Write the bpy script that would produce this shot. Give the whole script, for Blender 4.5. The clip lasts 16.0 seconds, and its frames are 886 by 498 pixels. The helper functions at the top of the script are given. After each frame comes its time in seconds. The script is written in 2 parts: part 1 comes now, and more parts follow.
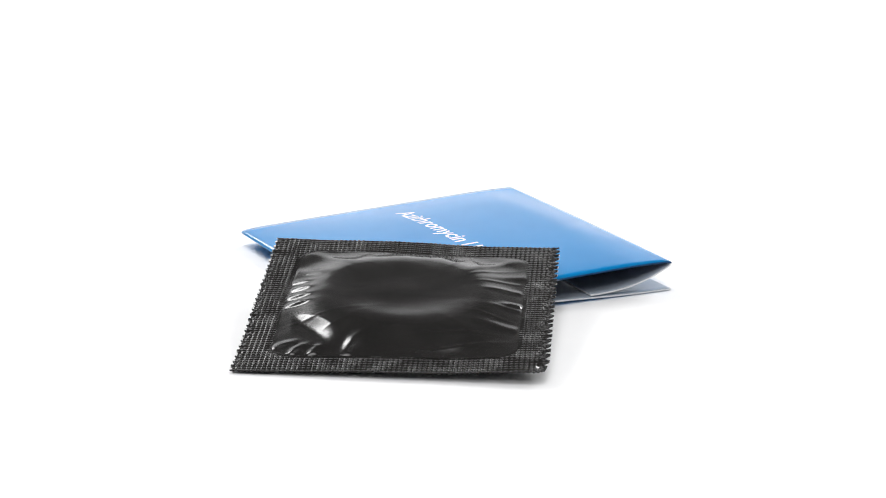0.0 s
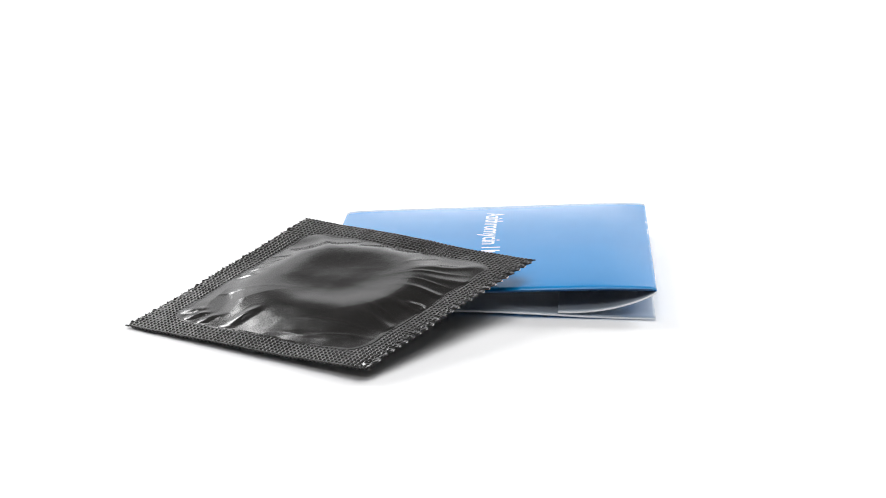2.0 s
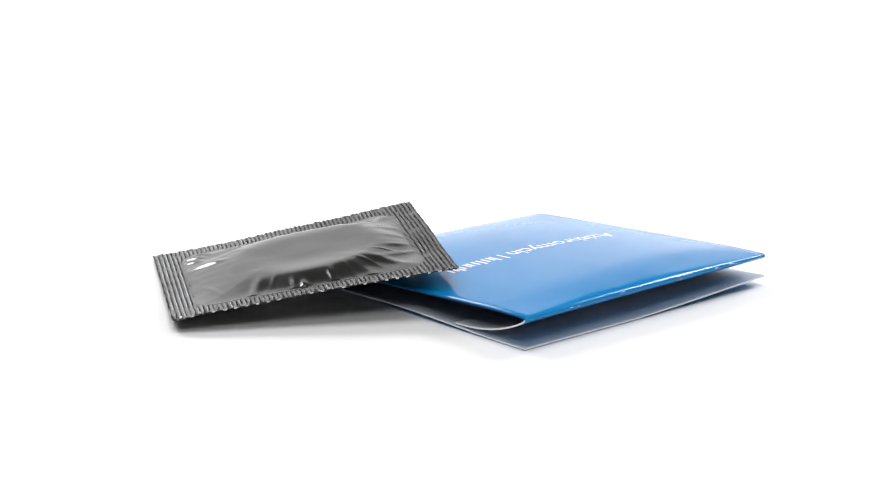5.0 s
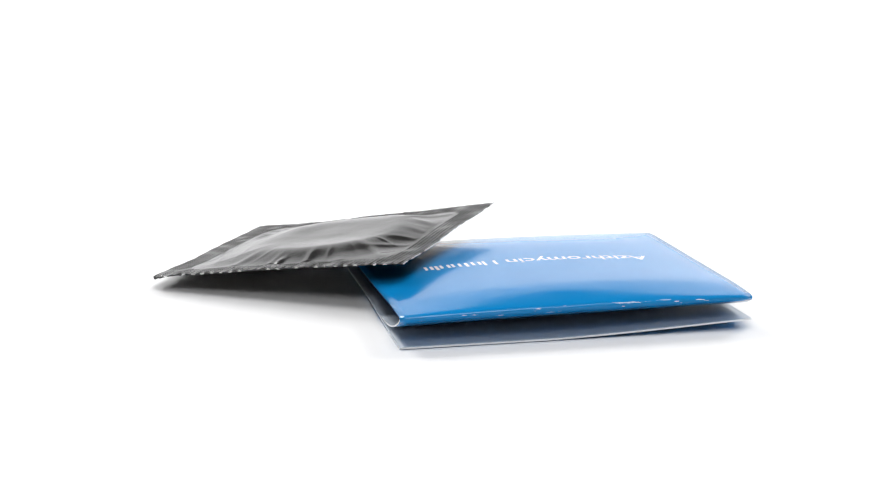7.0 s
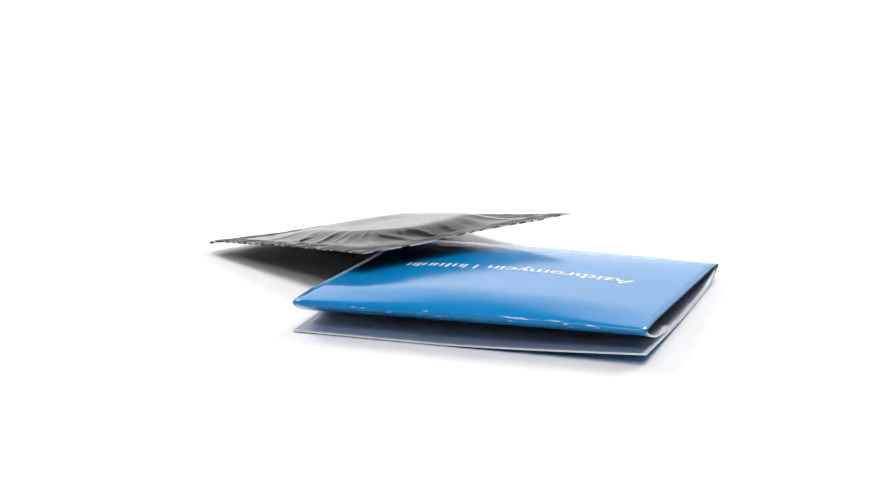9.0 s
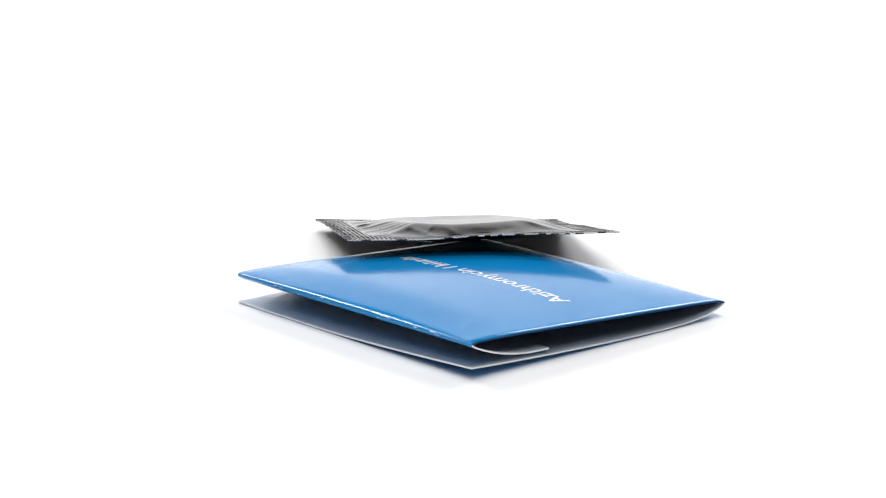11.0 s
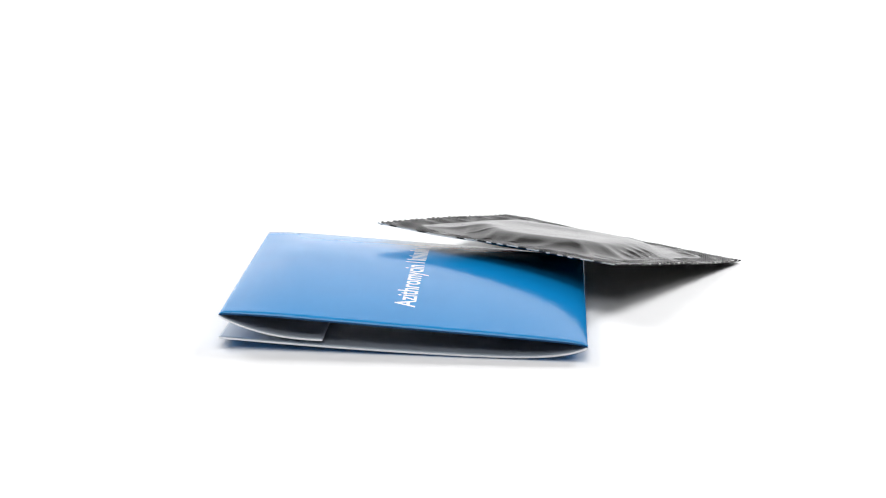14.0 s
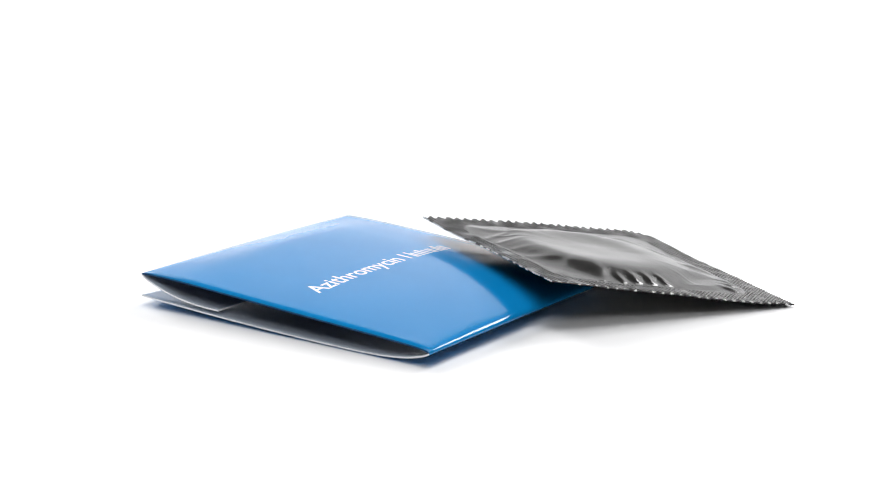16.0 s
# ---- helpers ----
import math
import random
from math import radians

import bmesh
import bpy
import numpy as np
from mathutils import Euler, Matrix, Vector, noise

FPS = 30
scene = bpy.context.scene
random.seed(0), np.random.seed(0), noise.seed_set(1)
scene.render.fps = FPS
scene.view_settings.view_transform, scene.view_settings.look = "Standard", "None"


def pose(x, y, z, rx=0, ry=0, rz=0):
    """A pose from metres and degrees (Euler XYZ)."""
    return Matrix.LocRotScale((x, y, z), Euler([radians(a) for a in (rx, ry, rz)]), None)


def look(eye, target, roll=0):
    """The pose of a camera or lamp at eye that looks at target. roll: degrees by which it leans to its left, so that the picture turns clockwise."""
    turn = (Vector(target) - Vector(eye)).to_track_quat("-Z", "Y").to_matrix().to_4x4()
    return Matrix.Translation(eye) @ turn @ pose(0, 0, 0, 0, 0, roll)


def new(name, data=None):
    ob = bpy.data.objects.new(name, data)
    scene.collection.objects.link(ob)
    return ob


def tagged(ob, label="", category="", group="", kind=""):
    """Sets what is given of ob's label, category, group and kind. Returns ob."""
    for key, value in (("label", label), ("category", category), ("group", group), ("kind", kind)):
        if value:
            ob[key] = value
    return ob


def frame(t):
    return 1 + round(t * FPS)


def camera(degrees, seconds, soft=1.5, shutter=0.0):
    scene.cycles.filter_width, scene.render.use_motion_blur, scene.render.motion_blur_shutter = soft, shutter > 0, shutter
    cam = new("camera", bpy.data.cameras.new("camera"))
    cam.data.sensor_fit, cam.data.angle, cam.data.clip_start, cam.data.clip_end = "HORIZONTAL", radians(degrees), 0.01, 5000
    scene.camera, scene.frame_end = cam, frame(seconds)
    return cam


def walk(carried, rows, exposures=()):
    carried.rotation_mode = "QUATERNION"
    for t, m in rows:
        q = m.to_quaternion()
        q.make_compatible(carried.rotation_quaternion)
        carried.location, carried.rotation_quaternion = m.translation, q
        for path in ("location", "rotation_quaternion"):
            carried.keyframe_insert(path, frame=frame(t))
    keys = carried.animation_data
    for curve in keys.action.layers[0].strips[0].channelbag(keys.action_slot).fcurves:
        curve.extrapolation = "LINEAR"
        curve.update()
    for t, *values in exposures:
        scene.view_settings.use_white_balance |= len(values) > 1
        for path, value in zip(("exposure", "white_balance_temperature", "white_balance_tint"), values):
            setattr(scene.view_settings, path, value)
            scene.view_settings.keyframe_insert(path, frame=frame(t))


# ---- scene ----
# Camera: stands still before a slowly turning table top.
MM = 0.001
K = 0.425                      # metres for one unit of the fitted plan
cam = camera(23.44, 16.0, soft=1.05)
EYE = Vector((0.0, -K, 0.2736 * K))
PAN, TILT = -0.00523, 0.24830
FORWARD = Vector((math.cos(TILT) * math.sin(PAN), math.cos(TILT) * math.cos(PAN), -math.sin(TILT)))
STAND = look(EYE, EYE + FORWARD, 0.93)
walk(cam, [(0, STAND), (16.0, STAND)], [(0, 0.0), (16.0, 0.0)])

# ---- world and lamps ----
world = bpy.data.worlds.new("studio")
scene.world = world
world.use_nodes = True
world.node_tree.nodes["Background"].inputs[0].default_value = (0.9, 0.95, 1.0, 1)
world.node_tree.nodes["Background"].inputs[1].default_value = 0.10


def softbox(name, place, aim, width, height, watts, colour=(1, 1, 1)):
    lamp = bpy.data.lights.new(name, "AREA")
    lamp.shape, lamp.size, lamp.size_y, lamp.energy, lamp.color = "RECTANGLE", width, height, watts, colour
    ob = new(name, lamp)
    ob.matrix_world = look(place, aim)
    return ob


softbox("softbox_left", (-0.55, 0.70, 0.62), (0, 0, 0), 0.28, 0.42, 6.0)
softbox("softbox_right", (0.55, 0.70, 0.62), (0, 0, 0), 0.28, 0.42, 6.0)
softbox("softbox_above", (0, -0.05, 1.3), (0, 0, 0), 0.75, 0.75, 9.8)
# added fill lamp behind the camera, unseen; lightens shadows and the card's opening
softbox("front_fill", (-0.1, -1.1, 1.15), (0, 0, 0), 0.7, 0.5, 6.0)


# ---- materials ----
def material(name, colour, rough, metal=0.0, spec=0.5, coat=0.0, coat_rough=0.05):
    m = bpy.data.materials.new(name)
    m.use_nodes = True
    b = m.node_tree.nodes["Principled BSDF"]
    b.inputs["Base Color"].default_value = (*colour, 1)
    b.inputs["Roughness"].default_value = rough
    b.inputs["Metallic"].default_value = metal
    b.inputs["Specular IOR Level"].default_value = spec
    b.inputs["Coat Weight"].default_value = coat
    b.inputs["Coat Roughness"].default_value = coat_rough
    return m


def node(m, kind, **values):
    n = m.node_tree.nodes.new(kind)
    for key, value in values.items():
        n.inputs[key.replace("_", " ")].default_value = value
    return n


def link(m, a, out, b, into):
    m.node_tree.links.new(a.outputs[out], b.inputs[into])


def shader(m):
    return m.node_tree.nodes["Principled BSDF"]


def varied(m, low, high, scale, detail=4.0, rough=None):
    """Two-scale variation of colour, and of roughness where given."""
    where = node(m, "ShaderNodeTexCoord")
    grain = node(m, "ShaderNodeTexNoise", Scale=scale, Detail=detail)
    link(m, where, "Object", grain, "Vector")
    ramp = node(m, "ShaderNodeMapRange", From_Min=0.3, From_Max=0.7)
    link(m, grain, "Fac", ramp, "Value")
    mix = m.node_tree.nodes.new("ShaderNodeMix")
    mix.data_type = "RGBA"
    mix.inputs[6].default_value, mix.inputs[7].default_value = (*low, 1), (*high, 1)
    link(m, ramp, "Result", mix, "Factor")
    m.node_tree.links.new(mix.outputs[2], shader(m).inputs["Base Color"])
    if rough:
        span = node(m, "ShaderNodeMapRange", To_Min=rough[0], To_Max=rough[1])
        link(m, grain, "Fac", span, "Value")
        link(m, span, "Result", shader(m), "Roughness")
    return where, mix


def bumped(m, scale, strength, distance, detail=3.0):
    where = node(m, "ShaderNodeTexCoord")
    grain = node(m, "ShaderNodeTexNoise", Scale=scale, Detail=detail)
    link(m, where, "Object", grain, "Vector")
    bump = node(m, "ShaderNodeBump", Strength=strength, Distance=distance)
    link(m, grain, "Fac", bump, "Height")
    link(m, bump, "Normal", shader(m), "Normal")


paper_white = material("white_paper", (0.86, 0.86, 0.87), 0.6, spec=0.25)
varied(paper_white, (0.85, 0.85, 0.86), (0.88, 0.88, 0.885), 40)
room_grey = material("grey_studio_wall", (0.3, 0.3, 0.3), 0.8)
varied(room_grey, (0.28, 0.28, 0.28), (0.32, 0.32, 0.32), 3)

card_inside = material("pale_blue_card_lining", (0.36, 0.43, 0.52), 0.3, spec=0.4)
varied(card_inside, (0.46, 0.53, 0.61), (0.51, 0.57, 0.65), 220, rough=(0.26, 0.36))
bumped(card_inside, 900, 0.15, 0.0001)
card_edge = material("cut_card_edge", (0.86, 0.88, 0.9), 0.5)
varied(card_edge, (0.8, 0.82, 0.85), (0.9, 0.91, 0.92), 500)
# near-black cover underside: the dimness inside the wallet is put into its colour
shaded_underside = material("shaded_underside", (0.03, 0.05, 0.09), 0.6, spec=0.25)
varied(shaded_underside, (0.012, 0.030, 0.080), (0.020, 0.045, 0.110), 220)
blue_edge = material("blue_card_edge", (0.01, 0.06, 0.16), 0.7, spec=0.15)
varied(blue_edge, (0.008, 0.05, 0.14), (0.015, 0.075, 0.19), 500)
print_white = material("white_print", (0.85, 0.86, 0.88), 0.25, coat=0.4)

card_blue = material("glossy_blue_card", (0.01, 0.2, 0.5), 0.09, spec=0.3)


def finish_blue(m):
    where, mix = varied(m, (0.002, 0.200, 0.50), (0.004, 0.220, 0.54), 60, rough=(0.11, 0.16))
    # worn white chips along the fold
    stretch = node(m, "ShaderNodeMapping", Scale=(1400, 240, 1400))
    link(m, where, "Object", stretch, "Vector")
    chips = node(m, "ShaderNodeTexNoise", Scale=1.0, Detail=3.0)
    link(m, stretch, "Vector", chips, "Vector")
    split = node(m, "ShaderNodeSeparateXYZ")
    link(m, where, "Object", split, "Vector")
    near = node(m, "ShaderNodeMapRange", From_Min=0.0678, From_Max=0.0685)
    link(m, split, "X", near, "Value")
    pale_spot = node(m, "ShaderNodeMapRange", From_Min=0.62, From_Max=0.66)
    link(m, chips, "Fac", pale_spot, "Value")
    both = node(m, "ShaderNodeMath")
    both.operation = "MULTIPLY"
    link(m, near, "Result", both, 0)
    link(m, pale_spot, "Result", both, 1)
    wear = m.node_tree.nodes.new("ShaderNodeMix")
    wear.data_type = "RGBA"
    wear.inputs[7].default_value = (0.8, 0.83, 0.86, 1)
    m.node_tree.links.new(mix.outputs[2], wear.inputs[6])
    link(m, both, "Value", wear, "Factor")
    m.node_tree.links.new(wear.outputs[2], shader(m).inputs["Base Color"])
    bumped(m, 90, 0.12, 0.0004, 2.0)


finish_blue(card_blue)
# pale foil: painted glints along the cut edges, and one corner's scuff
glint_scuff_foil = material("foil_glints_and_scuff", (0.8, 0.8, 0.8), 0.4)
varied(glint_scuff_foil, (0.6, 0.6, 0.6), (0.9, 0.9, 0.9), 700)
foil = material("black_foil", (0.016, 0.0155, 0.015), 0.2, spec=0.37)
varied(foil, (0.013, 0.0125, 0.012), (0.019, 0.018, 0.0175), 120, rough=(0.15, 0.22))
bumped(foil, 260, 0.10, 0.0003, 3.0)
seal_foil = material("black_foil_seal", (0.016, 0.0155, 0.015), 0.2, spec=0.26)
varied(seal_foil, (0.011, 0.0105, 0.010), (0.017, 0.016, 0.0155), 150, rough=(0.09, 0.16))


# ---- mesh helpers ----
def mesh_object(name, verts, faces, mats, slots=None, smooth=True):
    me = bpy.data.meshes.new(name)
    me.from_pydata([tuple(v) for v in verts], [], faces)
    for m in mats:
        me.materials.append(m)
    if slots is not None:
        me.polygons.foreach_set("material_index", slots)
    me.polygons.foreach_set("use_smooth", [smooth] * len(me.polygons))
    me.update()
    return new(name, me)


def part(ob, parent, label=""):
    ob.parent = parent
    return tagged(ob, label)


# ---- the setting ----
def build_sweep():
    """White paper lying flat and curving up behind the things."""
    low = -0.03
    line = [(-1.6, low), (0.62, low)]
    for i in range(1, 15):
        a = math.pi / 2 * i / 14
        line.append((0.62 + 0.25 * math.sin(a), low + 0.25 - 0.25 * math.cos(a)))
    line.append((0.87, 0.54))
    verts, faces = [], []
    for y, z in line:
        verts += [(-1.9, y, z), (1.9, y, z)]
    for i in range(len(line) - 1):
        faces.append((2 * i, 2 * i + 1, 2 * i + 3, 2 * i + 2))
    return tagged(mesh_object("ground", verts, faces, [paper_white]), "seamless white paper sweep curving up behind the turntable", "backdrop", kind="structure")


def build_room():
    def box(name, lo, hi):
        bm = bmesh.new()
        bmesh.ops.create_cube(bm, size=1)
        for v in bm.verts:
            v.co = [l + (h - l) * (c + 0.5) for l, h, c in zip(lo, hi, v.co)]
        me = bpy.data.meshes.new(name)
        bm.to_mesh(me)
        bm.free()
        me.materials.append(room_grey)
        return tagged(new(name, me), "plain dark grey studio " + name.split("_")[0], name.split("_")[0], kind="structure")
    box("floor", (-2.1, -1.8, -0.15), (2.1, 2.1, -0.05))
    box("wall_south", (-2.1, -1.8, -0.05), (2.1, -1.7, 2.4))
    box("wall_north", (-2.1, 2.0, -0.05), (2.1, 2.1, 2.4))
    box("wall_west", (-2.1, -1.7, -0.05), (-2.0, 2.0, 2.4))
    box("wall_east", (2.0, -1.7, -0.05), (2.1, 2.0, 2.4))
    box("ceiling", (-2.1, -1.8, 2.4), (2.1, 2.1, 2.5))


LEAN = 0.974                   # degrees by which the table top is out of true
TABLE = 0.56


def build_turntable():
    verts, faces, n = [], [], 128
    rings = [(TABLE - 0.004, 0.0), (TABLE, -0.003), (TABLE, -0.012), (TABLE - 0.004, -0.015)]
    for radius, z in rings:
        verts += [(radius * math.cos(2 * math.pi * i / n), radius * math.sin(2 * math.pi * i / n), z) for i in range(n)]
    for k in range(len(rings) - 1):
        for i in range(n):
            j = (i + 1) % n
            faces.append((k * n + j, k * n + i, (k + 1) * n + i, (k + 1) * n + j))
    faces.append(tuple(range(n)))
    faces.append(tuple(reversed(range(3 * n, 4 * n))))
    top = mesh_object("turntable", verts, faces, [paper_white], smooth=False)
    return tagged(top, "round white matt turntable top under the card and sachet", "turntable", kind="structure")


build_sweep()
build_room()
turntable = build_turntable()

# ---- the folded card ----
# Local x runs from the spine to the fold, local -y along the fold; heights in millimetres over the ground.
WIDE, LONG, CARD = 68.4, 68.9, 0.32
U0, U1 = -0.9, 69.7
CARD_CORNER = Vector((-0.1114 * K, 0.0749 * K, 0))
CARD_X = Vector((0.889, 0.458, 0))


def lerp(a, b, s):
    return a + (b - a) * s


def smooth_line(pts, passes):
    for _ in range(passes):
        pts = [pts[0]] + [tuple((a + 2 * b + c) / 4 for a, b, c in zip(pts[i - 1], pts[i], pts[i + 1])) for i in range(1, len(pts) - 1)] + [pts[-1]]
    return pts


def card_lines(v):
    """Centre lines (u, z) of back panel, cover and flap at v in 0..1 along the fold."""
    spine = lerp(2.8, 3.0, v)
    fold = lerp(6.7, 6.3, v)
    edge = 0.33 + 1.75 * (1 - min(1.0, v / 0.58)) ** 1.3
    base = 0.22
    flap = lerp(2.3, 1.25, v) + 0.5 * v * (1 - v)
    arch = lerp(0.4, 2.35, 1 - abs(2 * v - 1) ** 2.2)
    back = []
    for i in range(161):
        s = 1 - i / 160
        u = lerp(U0, WIDE, s)
        z = base + (spine - base) * math.exp(-max(0, u) / 5.0) + (edge - base) * s ** 2.2
        z += v * 0.8 * math.sin(math.pi * min(1, s * 1.05)) ** 2
        back.append((u, z))
    cover = []
    for i in range(1, 161):
        s = i / 160
        u = s * WIDE
        round_off = 0.5 * (1 - math.exp(-u / 2.2)) * math.exp(-u / 12.0)
        dent = 0.08 * math.exp(-((s - 0.93) / 0.045) ** 2 - ((v - 0.55) / 0.05) ** 2)
        cover.append((lerp(U0, U1, s), lerp(spine, fold, s) + arch * (1 - (1 - 2 * s) ** 3.4 if s < 0.5 else 1 - max(0.0, (s - 0.84) / 0.16) ** 1.15) - dent + round_off))
    inner = []
    for i in range(1, 61):
        s = i / 60
        inner.append((U1 - 20.5 * s, fold - (fold - flap) * (1 - (1 - s) ** 2.4)))
    return back, cover, inner


def build_card():
    rows = 41
    top = new("card_wallet")
    tagged(top, "glossy blue folded card wallet with white print on white paper", "card wallet")
    grid = []
    for j in range(rows):
        v = j / (rows - 1)
        back, cover, inner = card_lines(v)
        whole = back + cover + inner
        whole = smooth_line(whole, 40)
        n = len(whole)
        left, right = [], []
        for i, (u, z) in enumerate(whole):
            a, b = whole[max(0, i - 1)], whole[min(n - 1, i + 1)]
            d = math.hypot(b[0] - a[0], b[1] - a[1]) or 1
            nx, nz = (b[1] - a[1]) / d, -(b[0] - a[0]) / d
            left.append((u + nx * CARD / 2, z + nz * CARD / 2))
            right.append((u - nx * CARD / 2, z - nz * CARD / 2))
        grid.append((left, right))
    n = len(grid[0][0])
    cuts = [("back_panel", 0, 160, ""), ("front_cover", 160, 320, ""), ("inner_flap", 320, n - 1, "")]
    made = {}
    for name, a, b, label in cuts:
        verts, faces, slots = [], [], []
        m = b - a + 1
        for side in (0, 1):
            for j in range(rows):
                y = j / (rows - 1) * LONG
                verts += [(p[0] * MM, -y * MM, p[1] * MM) for p in grid[j][side][a:b + 1]]
        off = rows * m
        for j in range(rows - 1):
            for i in range(m - 1):
                q = j * m + i
                f = (q, q + 1, q + m + 1, q + m)
                faces.append(f)
                slots.append(1)
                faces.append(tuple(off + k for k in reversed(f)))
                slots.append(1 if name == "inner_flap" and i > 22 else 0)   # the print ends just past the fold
        rim = [(j * m, (j + 1) * m) for j in range(rows - 1)] if a == 0 else []
        if b == n - 1:
            rim += [((j + 1) * m + m - 1, j * m + m - 1) for j in range(rows - 1)]
        rim += [(i + 1, i) for i in range(m - 1)] + [((rows - 1) * m + i, (rows - 1) * m + i + 1) for i in range(m - 1)]
        for p, q in rim:
            faces.append((p, q, off + q, off + p))
            slots.append(3 if name == "front_cover" else 2)
        # only the cover's inner face takes the shade-darkened navy
        ob = mesh_object(name, verts, faces, [card_blue, shaded_underside if name == "front_cover" else card_inside, card_edge, blue_edge], slots)
        me = ob.data
        for e in range(len(me.polygons) - len(rim), len(me.polygons)):
            me.polygons[e].use_smooth = False
        made[name] = part(ob, top, label)
    return top, made, grid


card, card_parts, card_grid = build_card()


def cover_height(u, y):
    """Height of the cover's outer face, in millimetres."""
    _, cover, _ = card_lines(y / LONG)
    s = max(0.0, min(1.0, (u - U0) / (U1 - U0))) * 160 - 1
    i = max(0, min(158, int(s)))
    return lerp(cover[i][1], cover[i + 1][1], s - i) + CARD / 2


def draped(name, ob_mesh, parent, mat, label=""):
    """Lay flat lettering (local u, y in millimetres) on the curved cover."""
    bm = bmesh.new()
    bm.from_mesh(ob_mesh)
    bmesh.ops.triangulate(bm, faces=bm.faces)
    for v in bm.verts:
        u, y = v.co.x, v.co.y
        v.co = Vector((u, -y, cover_height(u, y) + 0.03)) * MM
    bm.normal_update()
    me = bpy.data.meshes.new(name)
    bm.to_mesh(me)
    bm.free()
    me.materials.append(mat)
    return part(new(name, me), parent, label)


TEXT_U, TEXT_Y0, TEXT_Y1, TEXT_Y2, TEXT_Y3 = 33.0, 10.6, 40.4, 42.5, 57.4


def build_title():
    curve = bpy.data.curves.new("title", "FONT")
    curve.body = "Azithromycin"
    curve.size = 5.0
    curve.offset = 0.065
    curve.resolution_u = 3
    temp = bpy.data.objects.new("title", curve)
    scene.collection.objects.link(temp)
    bpy.context.view_layer.update()
    flat = bpy.data.meshes.new_from_object(temp.evaluated_get(bpy.context.evaluated_depsgraph_get()))
    bpy.data.objects.remove(temp)
    xs = [v.co.x for v in flat.vertices]
    x0, x1 = min(xs), max(xs)
    k = (TEXT_Y1 - TEXT_Y0) / (x1 - x0)
    for v in flat.vertices:
        x, y = v.co.x, v.co.y
        v.co = (TEXT_U + y * 1.12, TEXT_Y0 + (x - x0) * k, 0.0)
    draped("title", flat, card_parts["front_cover"], print_white, "white printed word")
    # A maker's word beside it, as plain strokes.
    widths = [2.9, 2.0, 1.5, 2.0, 2.1, 0.8, 1.8]
    heights = [3.9, 2.9, 3.6, 2.9, 2.9, 3.9, 2.9]
    gap = (TEXT_Y3 - TEXT_Y2 - sum(widths)) / 6
    y = TEXT_Y2
    bm = bmesh.new()
    for w, h in zip(widths, heights):
        bars = ((y, y + 0.62), (y + w - 0.62, y + w)) if w > 1.6 else ((y + w / 2 - 0.33, y + w / 2 + 0.33),)
        for y0, y1 in bars:
            u0, u1 = 0, h
            for a in range(3):
                p, q = lerp(u0, u1, a / 3), lerp(u0, u1, (a + 1) / 3)
                bm.faces.new([bm.verts.new(c) for c in ((TEXT_U + p, y0, 0), (TEXT_U + p, y1, 0), (TEXT_U + q, y1, 0), (TEXT_U + q, y0, 0))][::-1])
        y += w + gap
    me = bpy.data.meshes.new("mark")
    bm.to_mesh(me)
    bm.free()
    draped("printed_mark", me, card_parts["front_cover"], print_white, "white printed strokes")


build_title()

# ---- the foil sachet ----
# its corners on the table at the start
TL, TR = Vector((-0.0847, -0.0015, 0.0238)) * K, Vector((0.0500, -0.0108, 0.0239)) * K
BL, BR = Vector((-0.0938, -0.1338, -0.0016)) * K, Vector((0.0402, -0.1418, 0.0037)) * K


def sachet_place():
    sx = ((TR + BR) - (TL + BL)).normalized()
    sy = ((TL + TR) - (BL + BR)).normalized()
    sz = sx.cross(sy).normalized()
    sy = sz.cross(sx)
    return Matrix.Translation((TL + TR + BL + BR) / 4) @ Matrix((sx, sy, sz)).transposed().to_4x4()


SIDE = 57.3
HALF = SIDE / 2
SEAL = 5.6


def step(a, b, x):
    s = max(0.0, min(1.0, (x - a) / (b - a)))
    return s * s * (3 - 2 * s)


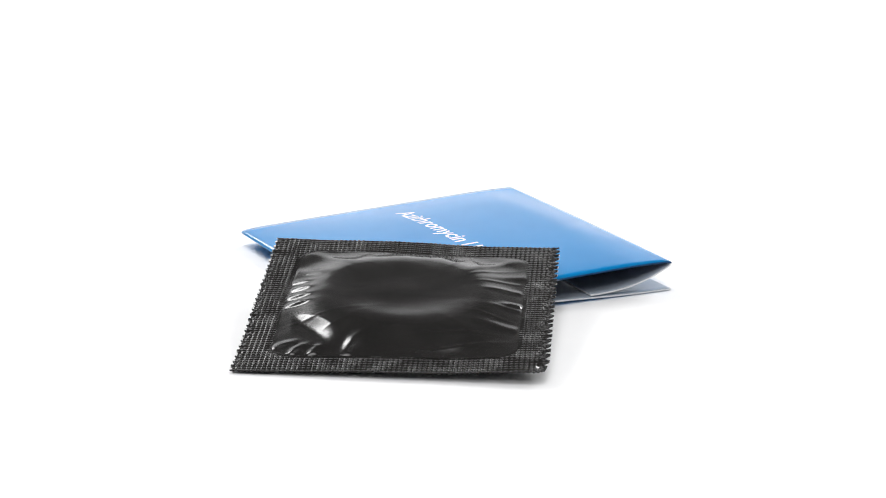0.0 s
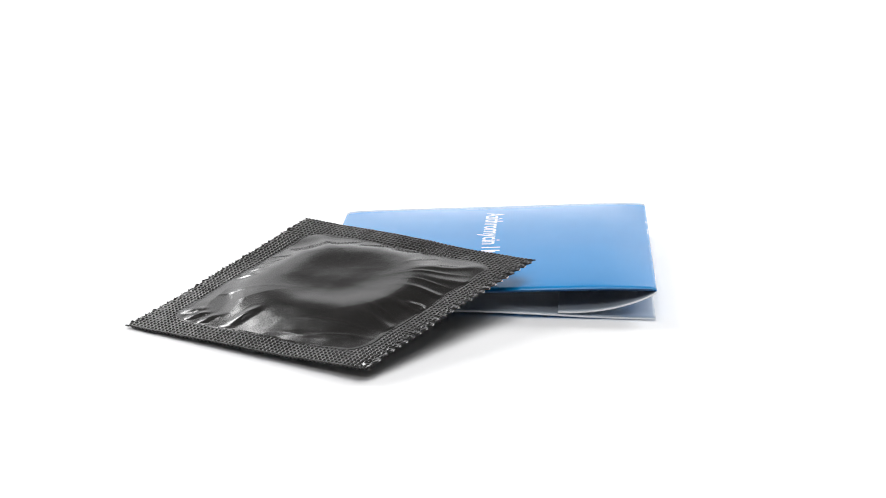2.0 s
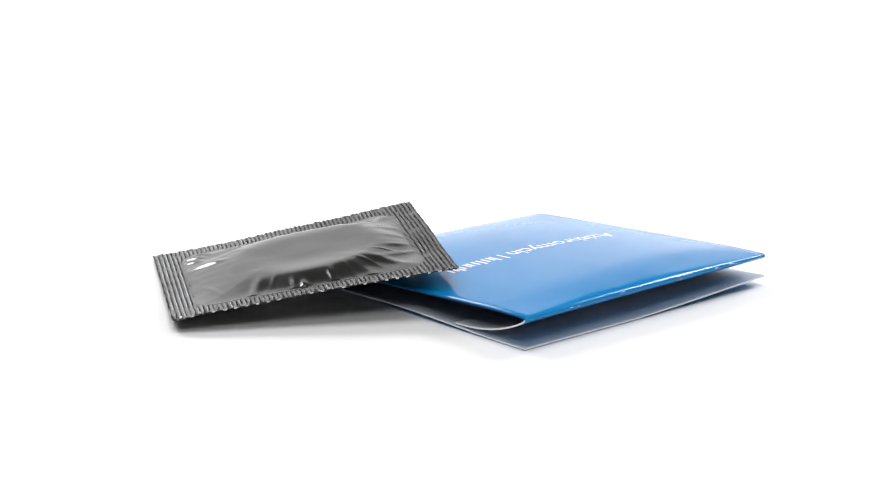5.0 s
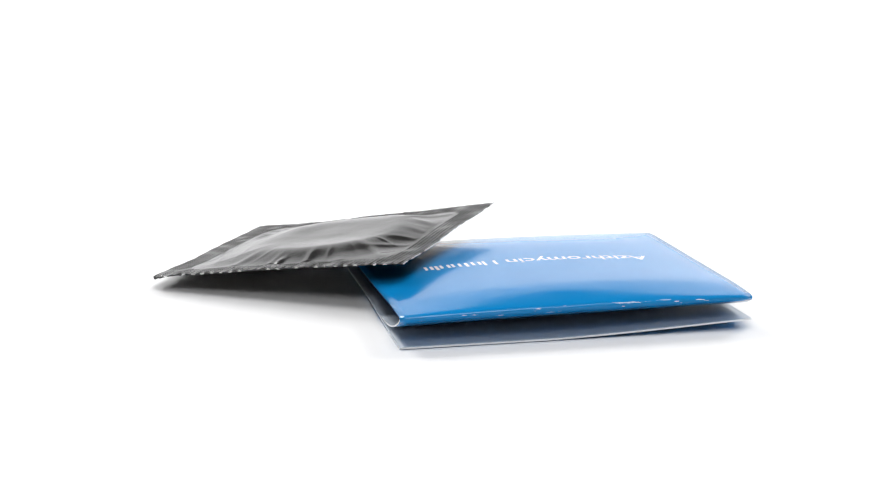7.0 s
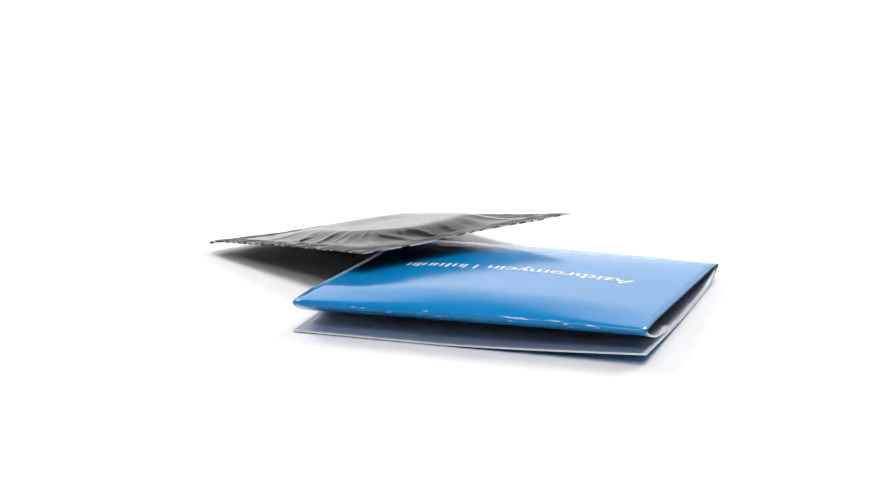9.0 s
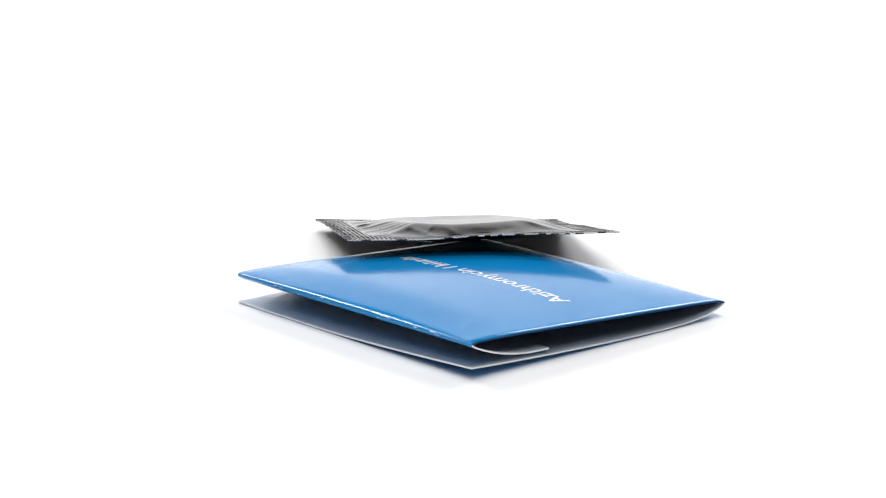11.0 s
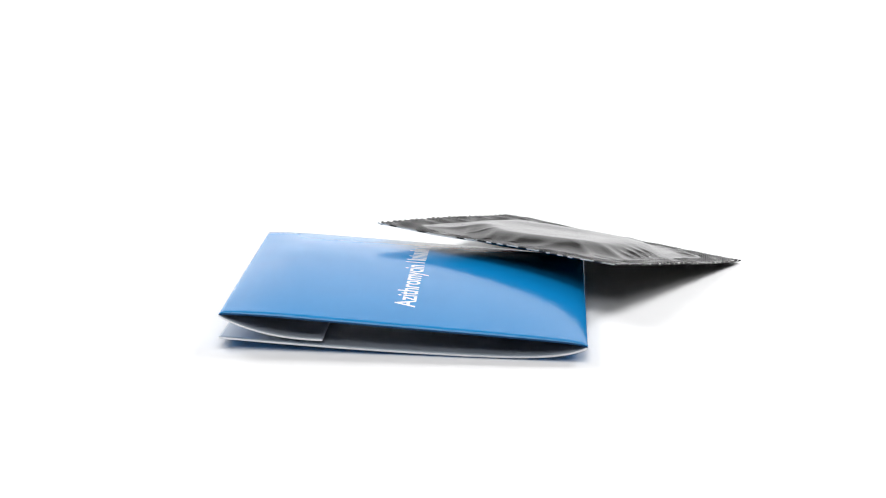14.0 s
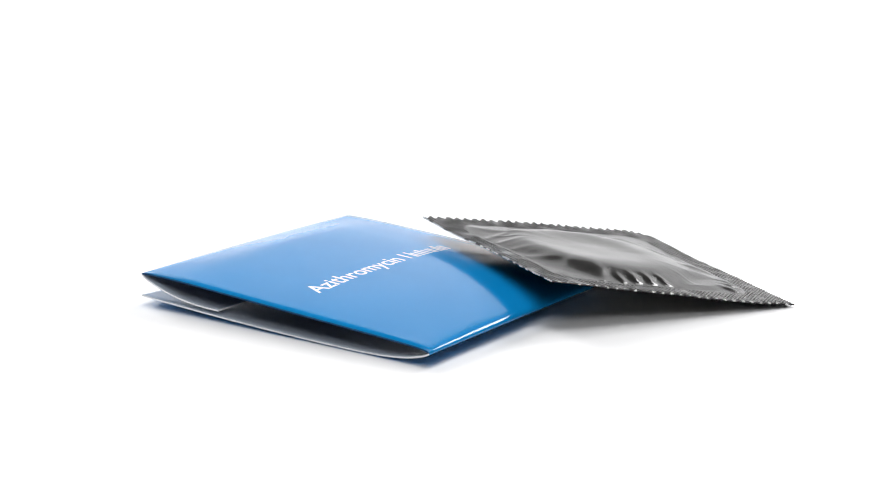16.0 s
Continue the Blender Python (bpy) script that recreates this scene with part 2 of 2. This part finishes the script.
# creases of the foil: place, turn, half length, half width, height, in millimetres
RIDGES = [
    (20, 11.5, 0.35, 5.5, 1.19, 0.14), (19.5, 4.6, 0.05, 6, 0.91, 0.21), (21.4, -1.5, -0.1, 2, 0.8, 0.36), (20.8, -3.2, -0.2, 4.5, 0.91, 0.17), (19.5, -11, -0.35, 6.5, 1.19, 0.19),
    (15, 16, 0.75, 7, 1.33, 0.22), (-20.8, 8.2, 0, 2.2, 0.9, 0.24), (-20.6, 4.8, 0.05, 2.4, 0.9, 0.32), (-20.5, 1.4, 0.1, 2.6, 0.9, 0.34), (-20.3, -2, 0.2, 2.6, 0.8, 0.3),
     (-20.6, -18.5, 0.6, 2.2, 1, 0.34), (-18, -20.6, 1, 2.2, 0.9, 0.36),
    (-14.6, -21.2, 1.2, 2, 0.9, 0.3), (-14.5, 17, -0.7, 7, 1.33, 0.25), (-19, 12, -0.4, 4.5, 1.6, 0.28), (6, -20.5, 0.15, 7, 0.7, 0.06), (13, -19, 0.3, 6, 0.7, 0.1),
    (-7.5, -18, 1.25, 4.2, 1.2, 0.44), (-8.5, 20.5, 1.2, 4, 1.4, 0.1), (-1, 20.8, 1.5, 4.5, 1.4, 0.11), (5.5, 20.5, 1.75, 4.4, 1.12, 0.15), (11.5, 19.5, 2, 5, 1.12, 0.17),
    (-12, -7, 0.35, 7, 0.55, 0.09), (13, 11, 0.6, 6, 0.55, 0.11), (9, 16.5, 1.1, 4, 0.55, 0.1), (16.5, 8, 0.2, 5, 0.55, 0.09), (15.5, -6.5, -0.3, 5, 0.55, 0.07),
    (2, 8, 0.5, 8, 0.84, 0.06), (-6, 13, -0.5, 6, 0.56, 0.07), (10, -14.5, 0.1, 6, 0.55, 0.06),
]


def pouch_shape(x, y):
    """Heights of upper and lower foil over the seal's plane, in millimetres."""
    wave = 0.5 * noise.noise(Vector((x * 0.25, y * 0.25, 1.7)))
    qx, qy = abs(x) - (HALF - SEAL - 4.5), abs(y) - (HALF - SEAL - 4.5)
    inside = 4.5 + wave - math.hypot(max(qx, 0), max(qy, 0)) - min(max(qx, qy), 0)
    r = math.hypot(x + 0.8, y - 1.0)        # the ring inside has slid off the middle
    warp = noise.noise(Vector((x * 0.06, y * 0.06, 3.1)))
    if inside <= 0:
        knurl = 0.20 * (math.cos(math.pi * x / 0.92) * math.cos(math.pi * y / 0.92)) ** 2 * step(0, -0.5, inside) * (0.75 + 0.7 * noise.noise(Vector((x * 0.3, y * 0.3, 6.0))))
        return knurl + 0.12, knurl - 0.12
    # the foil runs out more gently towards one corner
    gentle = 0.35 * step(0.1, 0.8, -(x + y) / (1.4143 * r + 0.001)) * step(5.0, 15.0, r)
    slack = step(0.2, 0.9, (1.0 - y) / (r + 0.001)) * step(9.0, 17.0, r)
    rise = 1 - math.exp(-inside / (3.8 + 4.0 * gentle + 4.0 * slack * (1 - gentle)))
    body = step(26.5 + 1.5 * warp + 3.0 * gentle + 5.0 * slack, 15.5 + warp - 5.0 * gentle - 1.5 * slack, r)
    flat = step(14.5, 19.5, r)               # the foil lies smooth over the ring
    dish = step(18.0 + warp, 4.0, r)
    soft = 0.18 * noise.noise(Vector((x * 0.075, y * 0.075, 0.4))) + 0.06 * noise.noise(Vector((x * 0.19, y * 0.19, 5.4)))
    up = rise * (0.4 + 2.0 * body - 0.68 * dish + soft * (0.35 + 0.65 * flat))
    # a flat pocket in that corner, under a curved wall of foil
    pocket = step(8.6, 12.8, math.hypot(x + 23.5, y + 19.0) + 1.2 * warp)
    up = lerp(min(up, 0.42 + 0.2 * soft), up, pocket)
    for px, py, turn, length, width, high in RIDGES:
        c, q = math.cos(turn), math.sin(turn)
        along, across = c * (x - px) + q * (y - py), -q * (x - px) + c * (y - py)
        across += 0.06 * along * along / length
        up += high * math.exp(-(along / length) ** 2 - (across / width) ** 2) * step(0, 0.9, inside) * (0.12 + 0.88 * flat)
    down = -rise * (0.4 + 1.2 * body)
    return max(up, 0.05) + 0.12, down - 0.12


def build_sachet():
    n = 460
    back = sachet_place().inverted()
    off = {}
    for corner, a, b in ((TL, -1, 1), (TR, 1, 1), (BL, -1, -1), (BR, 1, -1)):
        off[a, b] = back @ corner / MM - Vector((a * HALF, b * HALF, 0))
    top = new("foil_sachet")
    tagged(top, "square black foil sachet with crimped seals, leaning on the blue card", "sachet")
    up, low = {}, {}
    for j in range(n + 1):
        y = -HALF + SIDE * j / n
        tooth = step(0.15, 0.85, abs((y / 2.15) % 1.0 - 0.5) * 2)
        for i in range(n + 1):
            x0 = -HALF + SIDE * i / n
            x = x0
            out = abs(x0) - (HALF - 2.5)
            crimp = 0.0
            if out > 0:
                reach = HALF + 0.35 - (0.95 if x0 > 0 else 0.4) * tooth
                x = math.copysign(HALF - 2.5 + out * (reach - HALF + 2.5) / 2.5, x0)
                crimp = (0.10 if x0 > 0 else 0.05) * (1 - 2 * tooth) * step(0.6, 2.5, out)
            y1 = y
            out = abs(y) - (HALF - 1.5)
            if out > 0:
                y1 = y + 0.12 * noise.noise(Vector((x * 0.9, y, 0)))
            a, b = pouch_shape(x0, y)
            bend = crimp + 0.5 * noise.noise(Vector((x0 * 0.05, y * 0.05, 9.0)))
            # the corner by the table end is bent
            cx, cy = x0 - HALF, y + HALF
            bend -= 0.035 * max(0, 6 - math.hypot(cx, cy)) ** 1.5
            # that corner is worn round as well
            qx, qy = x0 - HALF + 2.6, -HALF + 2.6 - y
            if qx > 0 and qy > 0:
                k = max(qx, qy) / math.hypot(qx, qy)
                x, y1 = HALF - 2.6 + qx * k, -HALF + 2.6 - qy * k
            # the sheet is a little out of square and twisted
            d = Vector((0, 0, 0))
            for (p, q), o in off.items():
                d += o * (1 + p * x0 / HALF) * (1 + q * y / HALF) / 4
            x, y1, bend = x + d.x, y1 + d.y, bend + d.z
            up[i, j], low[i, j] = (x, y1, a + bend), (x, y1, b + bend)
    seal_cells, pouch_cells = [], []
    s = SIDE / n
    for j in range(n):
        for i in range(n):
            x, y = -HALF + s * (i + 0.5), -HALF + s * (j + 0.5)
            (pouch_cells if max(abs(x), abs(y)) < HALF - SEAL - 0.2 else seal_cells).append((i, j))

    def sheet(name, sides, cells, rim, label):
        index, verts, faces, bright, plain = {}, [], [], [], []

        def at(key, side):
            k = (key, side)
            if k not in index:
                index[k] = len(verts)
                verts.append([c * MM for c in (up if side == 0 else low)[key]])
            return index[k]
        for i, j in cells:
            ring = ((i, j), (i + 1, j), (i + 1, j + 1), (i, j + 1))
            for side in sides:
                f = [at(k, side) for k in ring]
                faces.append(f if side == 0 else f[::-1])
                # pale: glints painted on the tooth tips, and the worn tip of the bent corner
                tip = i < 3 and abs(((-HALF + s * j) / 2.15) % 1.0 - 0.5) < 0.16 and noise.noise(Vector((3.0, j * 0.05, 7.0))) > -0.1
                pale_spot = rim and side == 0 and (tip or math.hypot(0.7 * (n - 13 - i + j - 12), 1.6 * (n - 13 - i - j + 12)) < 5)
                plain.append(int(pale_spot))
        if rim:
            loop = [(i, 0) for i in range(n)] + [(n, j) for j in range(n)] + [(n - i, n) for i in range(n)] + [(0, n - j) for j in range(n)]
            for p, q in zip(loop, loop[1:] + loop[:1]):
                faces.append([at(p, 0), at(p, 1), at(q, 1), at(q, 0)])
                # the rim's glints are painted too, as patches of pale faces
                tip = p[1] == n or abs(((-HALF + s * p[1]) / 2.15) % 1.0 - 0.5) < 0.16
                bright.append(tip and p[1] > 0 and noise.noise(Vector((p[0] * 0.05, p[1] * 0.05, 7.0))) > -0.05)
        slots = plain + [int(b) for b in bright]
        return part(mesh_object(name, verts, faces, [seal_foil if rim else foil, glint_scuff_foil], slots), top, label)
    sheet("crimped_seal", (0, 1), seal_cells, True, "crimped seal with toothed edges")
    sheet("upper_foil", (0,), pouch_cells, False, "wrinkled glossy black foil over a ring")
    sheet("lower_foil", (1,), pouch_cells, False, "")
    return top


sachet = build_sachet()

def motions():
    """Card and sachet ride round together on the turning table top."""
    x = CARD_X.normalized()
    y2 = Vector((0, 0, 1)).cross(x)
    lean = pose(0, 0, 0, LEAN, 0, 0)
    first_card = lean @ Matrix.Translation(CARD_CORNER) @ Matrix(((x.x, y2.x, 0), (x.y, y2.y, 0), (0, 0, 1))).to_4x4()
    first_sachet = sachet_place()
    for thing, first in ((turntable, lean), (card, first_card), (sachet, first_sachet)):
        rows = []
        for i in range(33):
            t = i * 0.5
            rows.append((t, pose(0, 0, 0, 0, 0, -14.985 * t) @ first))
        walk(thing, rows)


motions()
